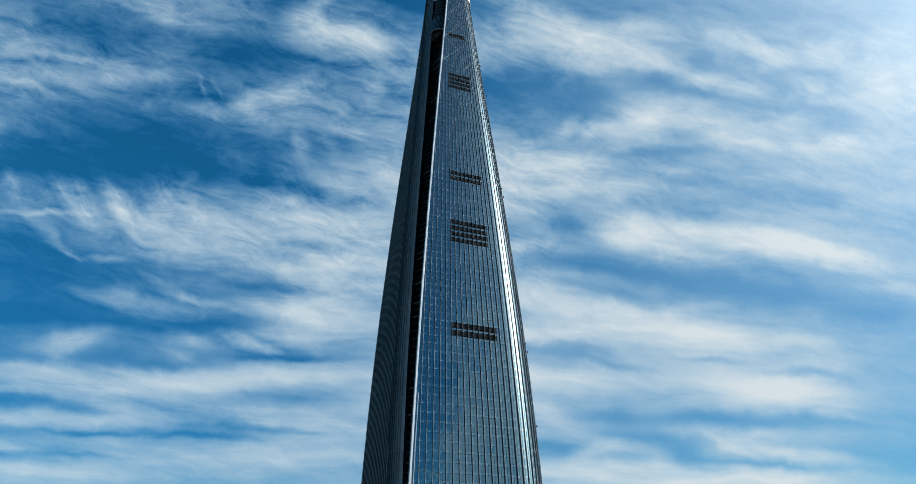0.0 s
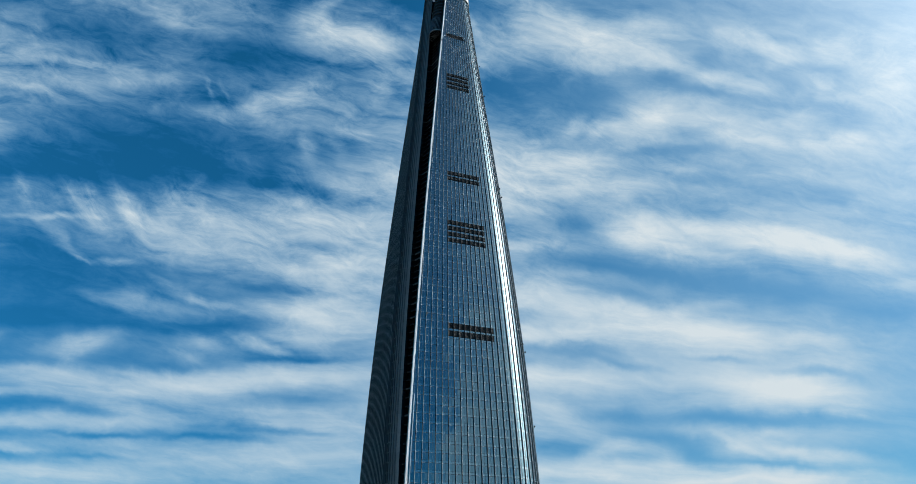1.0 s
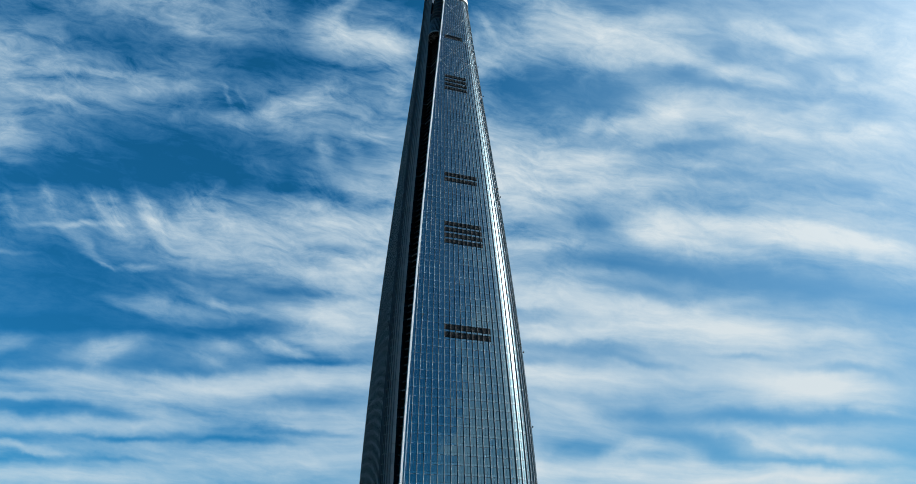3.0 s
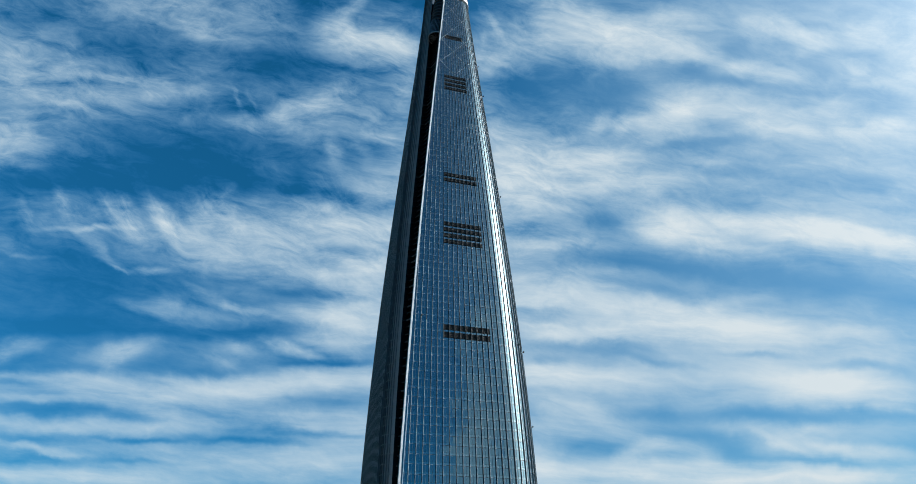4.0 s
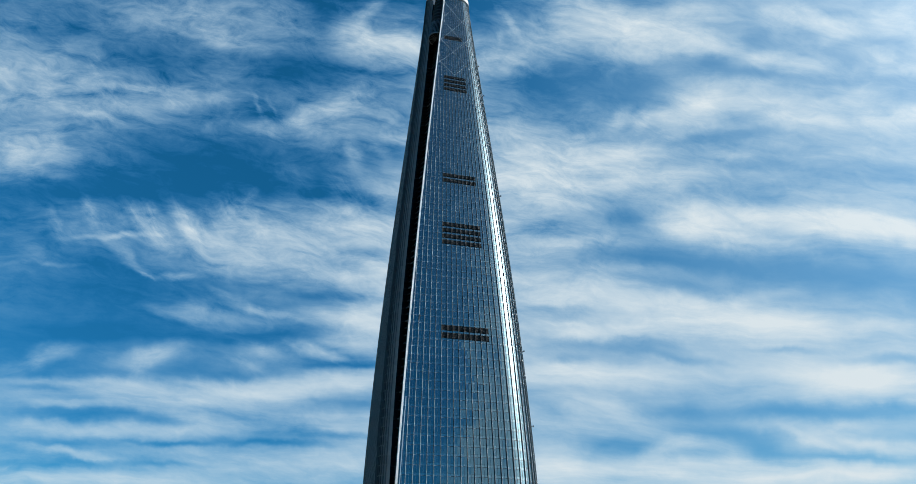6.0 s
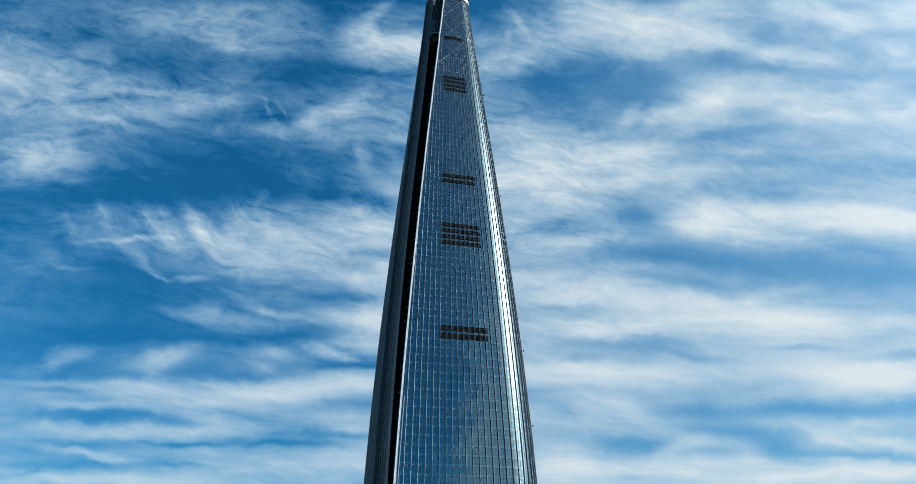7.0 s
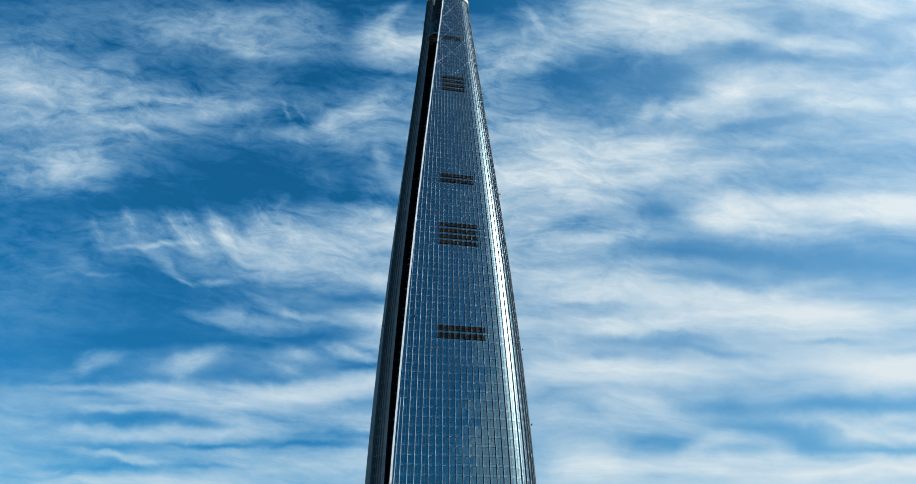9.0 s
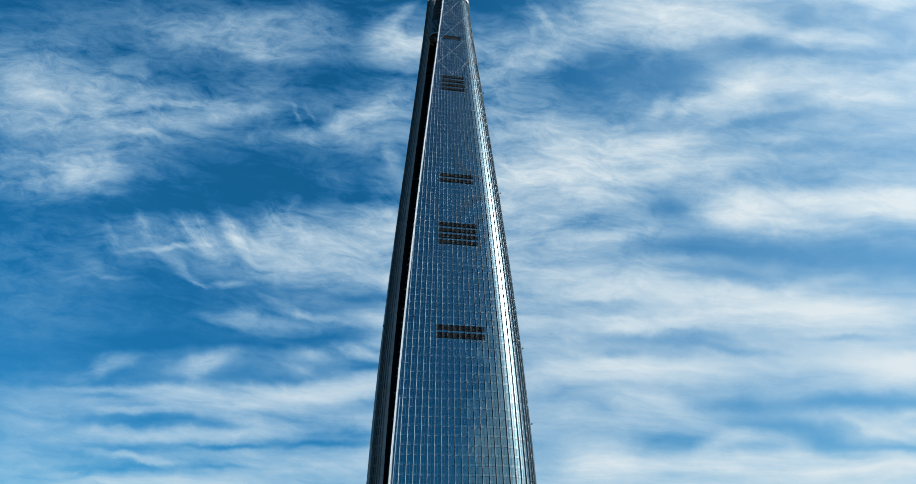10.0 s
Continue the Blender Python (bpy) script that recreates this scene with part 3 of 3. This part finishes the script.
        p.block([Vector((x[zi] + dx, y[zi] + dy, (z0, z1)[zi])) for dy in (0.9, -0.8) for dx in (-0.45, 0.35) for zi in (0, 1)])
        child("panel", p.mesh("panel", WHITE_METAL), fin)
        if front and z1 < 194:
            p = Pile()
            p.block([Vector((x[zi] + 1.3 + dx, y[zi] + dy, (z0, z1)[zi])) for dy in (0.2, -0.75) for dx in (-0.14, 0.14) for zi in (0, 1)])
            child("side_strip", p.mesh("side_strip", ALUMINIUM), fin, "slim silver strip beside the fin")
    return wall


front_wall = build_shell(0, True)
side_wall = build_shell(180, False)

# louvred plant-floor rows in the front
for top, high in LOUVRES:
    for j in range(17):
        s0, s1 = BAND[0] + j * STEP / 2, BAND[0] + (j + 1) * STEP / 2
        p = Pile()
        z0, z1 = top - high, top
        p.quad(on_shell(s0, z0, -0.12), on_shell(s1, z0, -0.12), on_shell(s1, z1, -0.12), on_shell(s0, z1, -0.12), 1)
        for q in range(4):
            a = s0 + (s1 - s0) * (q + 0.2) / 4
            b = s0 + (s1 - s0) * (q + 0.75) / 4
            p.block([on_shell(s, z, o) for o in (-0.1, 0.08) for s in (a, b) for z in (z0 + 0.08, z1 - 0.08)])
        for z in (z0, z1 - 0.1):
            p.block([on_shell(s, zz, o) for o in (-0.1, 0.1) for s in (s0, s1) for zz in (z, z + 0.1)])
        child("louvre", p.mesh("louvre", [LOUVRE, VOID]), front_wall, "dark bronze slatted louvre")

# white diagonal bracing over the upper storeys
NODE, RISE = 0.44, 12.0
for rot, name in ((front_wall, "brace"), (side_wall, "brace")):
    for k in range(-1, 7):
        for j in range(-2, 6):
            if (j + k) % 2:
                continue
            for way_ in (-1, 1):
                p = Pile()
                for q in range(11):
                    s = [0.01 + NODE * (j + way_ * (q + e) / 11) for e in (0.12, 0.8)]
                    z = [410.6 + RISE * (k + (q + e) / 11) for e in (0.12, 0.8)]
                    if z[0] < 410.5 or z[1] > TOP - 4 or min(s) < fin_at(z[1]) + 0.02 or max(s) > end_at(z[1]) - 0.05:
                        continue
                    d = 0.0026
                    p.block([on_shell(s[e] + f, z[e], o) for o in (0.02, 0.14) for f in (-d, d) for e in (0, 1)])
                if p.n:
                    child(name, p.mesh(name, WHITE_METAL), rot, "white diagonal brace")

# seam: recessed dark glazing with a slab edge at each storey
for turn in (0, 180):
    seam = new("seam")
    seam.parent = tower
    seam.matrix_basis = pose(0, 0, 0, 0, 0, turn)
    tagged(seam, "dark recessed seam between the two glass shells")
    wall, jig = Pile(), random.Random(5)

    def seam_points(z):
        w = half_width(z)
        nose = Vector((-w + CURL, -tip_at(z) * w, z))
        fin_pt = Vector((fin_at(z) * w - 0.7, -w + 0.6, z))
        deep = Vector((0.62, 0.78, 0)) * (3.5 + 0.012 * max(0, z - 150))
        return nose, nose + deep, fin_pt + deep, fin_pt

    for i in range(len(TALL) - 1):
        z0, z1 = TALL[i], TALL[i + 1]
        a, b = seam_points(z0), seam_points(z1)
        for j in range(3):
            wall.quad(a[j], a[j + 1], b[j + 1], b[j])
    child("recess", wall.mesh("recess", SEAM_GLASS), seam)
    for i in range(1, len(TALL) - 1):
        z = TALL[i]
        a = seam_points(z)
        p = Pile()
        out = Vector((-0.62, -0.78, 0)) * 0.5
        p.block([q + o + Vector((0, 0, h)) for o in (Vector(), out) for q in (a[1], a[2]) for h in (-0.3, 0.3)])
        # a few edges take a paler grey for slabs that catch light
        child("slab_edge", p.mesh("slab_edge", GREY_METAL if jig.random() < 0.08 else DARK_METAL), seam)

# rim and roof: a ring of pale parapet panels on a coping, with a flat roof behind
for turn in (0, 180):
    rim = new("rim")
    rim.parent = tower
    rim.matrix_basis = pose(0, 0, 0, 0, 0, turn)
    tagged(rim, "pale metal parapet panels round the top")
    top = TALL_TOP if turn else TOP
    a, b = fin_at(top), end_at(top)
    for z, high, out in ((top - 0.3, 0.6, 0.7), (top + 4.3, 0.5, 0.5)):
        rings = []
        for j in range(61):
            s = a + (b - a) * j / 60
            rings.append([on_shell(s, top, o) + Vector((0, 0, z + h - top)) for o, h in ((-0.6, 0), (out - 0.1, 0), (out, 0.1), (out, high - 0.1), (out - 0.1, high), (-0.6, high))])
        child("coping", swept("coping", rings, ALUMINIUM), rim)
    for j in range(44):
        s0, s1 = (a + (b - a) * (j + e) / 44 for e in (0.08, 0.92))
        p = Pile()
        p.block([on_shell(q, top, o) + Vector((0, 0, h)) for o in (0.1, 0.32) for q in (s0, s1) for h in (0.25, 4.35)])
        child("panel", p.mesh("panel", WHITE_METAL), rim)
roof = [on_shell(-0.30 + (2.0 + 0.30) * j / 40, TOP, -0.5) for j in range(41)]
roof = roof + [pose(0, 0, 0, 0, 0, 180) @ v for v in roof]
rings = [[v + Vector((0, 0, h)) for v in roof] for h in (-0.9, -0.1)]
child("roof", swept("roof", rings, GREY_METAL), tower, "grey flat roof behind the rim")

# bay that swells out of the seam near the top: ribbed soffit, slatted screen, storey bands
BAY, R_BAY = 461.0, 6.0
bay = new("bay")
bay.parent = tower
tagged(bay, "dark curved bay with a ribbed soffit and slatted screen")


def bay_at(angle, z, r):
    w = half_width(BAY)
    nose = Vector((-w + CURL, -tip_at(BAY) * w, 0))
    fin_pt = Vector((fin_at(BAY) * w, -w + 0.6, 0))
    mid = (nose + fin_pt) / 2 + Vector((0.62, 0.78, 0)) * 5.0 - Vector((0.9, 0, 0))
    lean = Vector((0.24, 0.10, 0)) * (z - BAY) * 0.45
    side = (fin_pt - nose).normalized()
    out = Vector((side.y, -side.x, 0))
    return mid + lean + side * (r * math.cos(angle)) + out * (r * 1.05 * math.sin(angle)) + Vector((0, 0, z))


rings = [[bay_at(math.pi * j / 24, z, r) for z, r in ((BAY, R_BAY - 0.5), (BAY, R_BAY), (BAY + 0.7, R_BAY), (BAY + 0.7, R_BAY - 0.5))] for j in range(25)]
child("soffit_edge", swept("soffit_edge", rings, ALUMINIUM), bay, "pale curved edge beam")
for j in range(9):
    a = math.pi * (j + 0.5) / 9
    d = 0.02
    p = Pile()
    p.block([bay_at(a + e * d * R_BAY / r, z, r) for r in (0.8, R_BAY - 0.4) for e in (-1, 1) for z in (BAY + 0.1, BAY + 0.5)])
    child("soffit_rib", p.mesh("soffit_rib", GREY_METAL), bay)
rings = [[bay_at(math.pi * j / 24, z, r) for z, r in ((BAY + 0.5, R_BAY - 1.0), (BAY + 0.5, R_BAY - 0.6), (TALL_TOP - 0.5, R_BAY - 0.6), (TALL_TOP - 0.5, R_BAY - 1.0))] for j in range(25)]
child("bay_glazing", swept("bay_glazing", rings, VOID), bay)
for j in range(19):
    a = math.pi * (j + 0.5) / 19
    p = Pile()
    p.block([bay_at(a + e * 0.018, z, r) for r in (R_BAY - 0.35, R_BAY) for e in (-1, 1) for z in (BAY + 0.7, BAY + 15.5)])
    child("screen_slat", p.mesh("screen_slat", DULL_METAL), bay)
for k in range(4, 15):
    z = BAY + 0.7 + k * 3.876
    rings = [[bay_at(math.pi * j / 24, zz, r) for zz, r in ((z, R_BAY - 0.6), (z, R_BAY - 0.1), (z + 0.5, R_BAY - 0.1), (z + 0.5, R_BAY - 0.6))] for j in range(25)]
    child("storey_band", swept("storey_band", rings, DARK_METAL), bay)

# ---- ground ----
bm = bmesh.new()
bmesh.ops.create_grid(bm, x_segments=40, y_segments=40, size=4000)
me = bpy.data.meshes.new("ground")
bm.to_mesh(me)
bm.free()
me.materials.append(GROUND)
tagged(new("ground", me), "grey-green city ground far below", "ground", kind="structure")

# ---- small lamps clamped to the mullions and the fin ----


def facade_lamp():
    """A floodlight on an arm: arm, clamp, housing, lens."""
    thing = new("facade_lamp")
    tagged(thing, "small dark floodlight on a short arm clamped to a mullion", "floodlight", "facade floodlights")

    def box(name, centre, size, mat, bevel=0.03):
        bm = bmesh.new()
        bmesh.ops.create_cube(bm, size=1, matrix=Matrix.Scale(1.35, 4) @ Matrix.Translation(centre) @ Matrix.Diagonal((*size, 1)))
        bmesh.ops.bevel(bm, geom=bm.edges[:], offset=bevel, segments=2, affect="EDGES")
        me = bpy.data.meshes.new(name)
        bm.to_mesh(me)
        bm.free()
        me.materials.append(mat)
        return child(name, me, thing)

    box("clamp", (0, 0, 0), (0.3, 0.3, 0.4), DARK_METAL)
    box("arm", (0, -0.35, 0.1), (0.12, 0.6, 0.12), DARK_METAL)
    box("housing", (0, -0.65, 0.22), (0.6, 0.4, 0.5), DARK_METAL, 0.08)
    box("lens", (0, -0.65, 0.48), (0.48, 0.3, 0.06), ALUMINIUM, 0.02)
    return thing


first_lamp = None
for turn, s, z in ((0, 0.895, 224.0), (0, 1.135, 223.0), (0, 0.895, 321.0), (0, 1.135, 320.0), (0, 0.975, 429.0), (0, 1.135, 186.0), (0, 1.055, 402.0),
                   (0, -0.625, 231.0), (180, turn_at(231) - 0.06, 231.0), (0, fin_at(441.0), 441.0)):
    a, b = on_shell(s, z, (0.62 if s < 0.6 else 0.3) * half_width(z) / 34), on_shell(s, z, 2.0)
    out = (b - a).normalized()
    m = pose(0, 0, 0, 0, 0, turn) @ Matrix.Translation(a) @ pose(0, 0, 0, 0, 0, math.degrees(math.atan2(out.x, -out.y)))
    if first_lamp is None:
        first_lamp = facade_lamp()
        first_lamp.matrix_basis = m
    else:
        copy_thing(first_lamp, m)
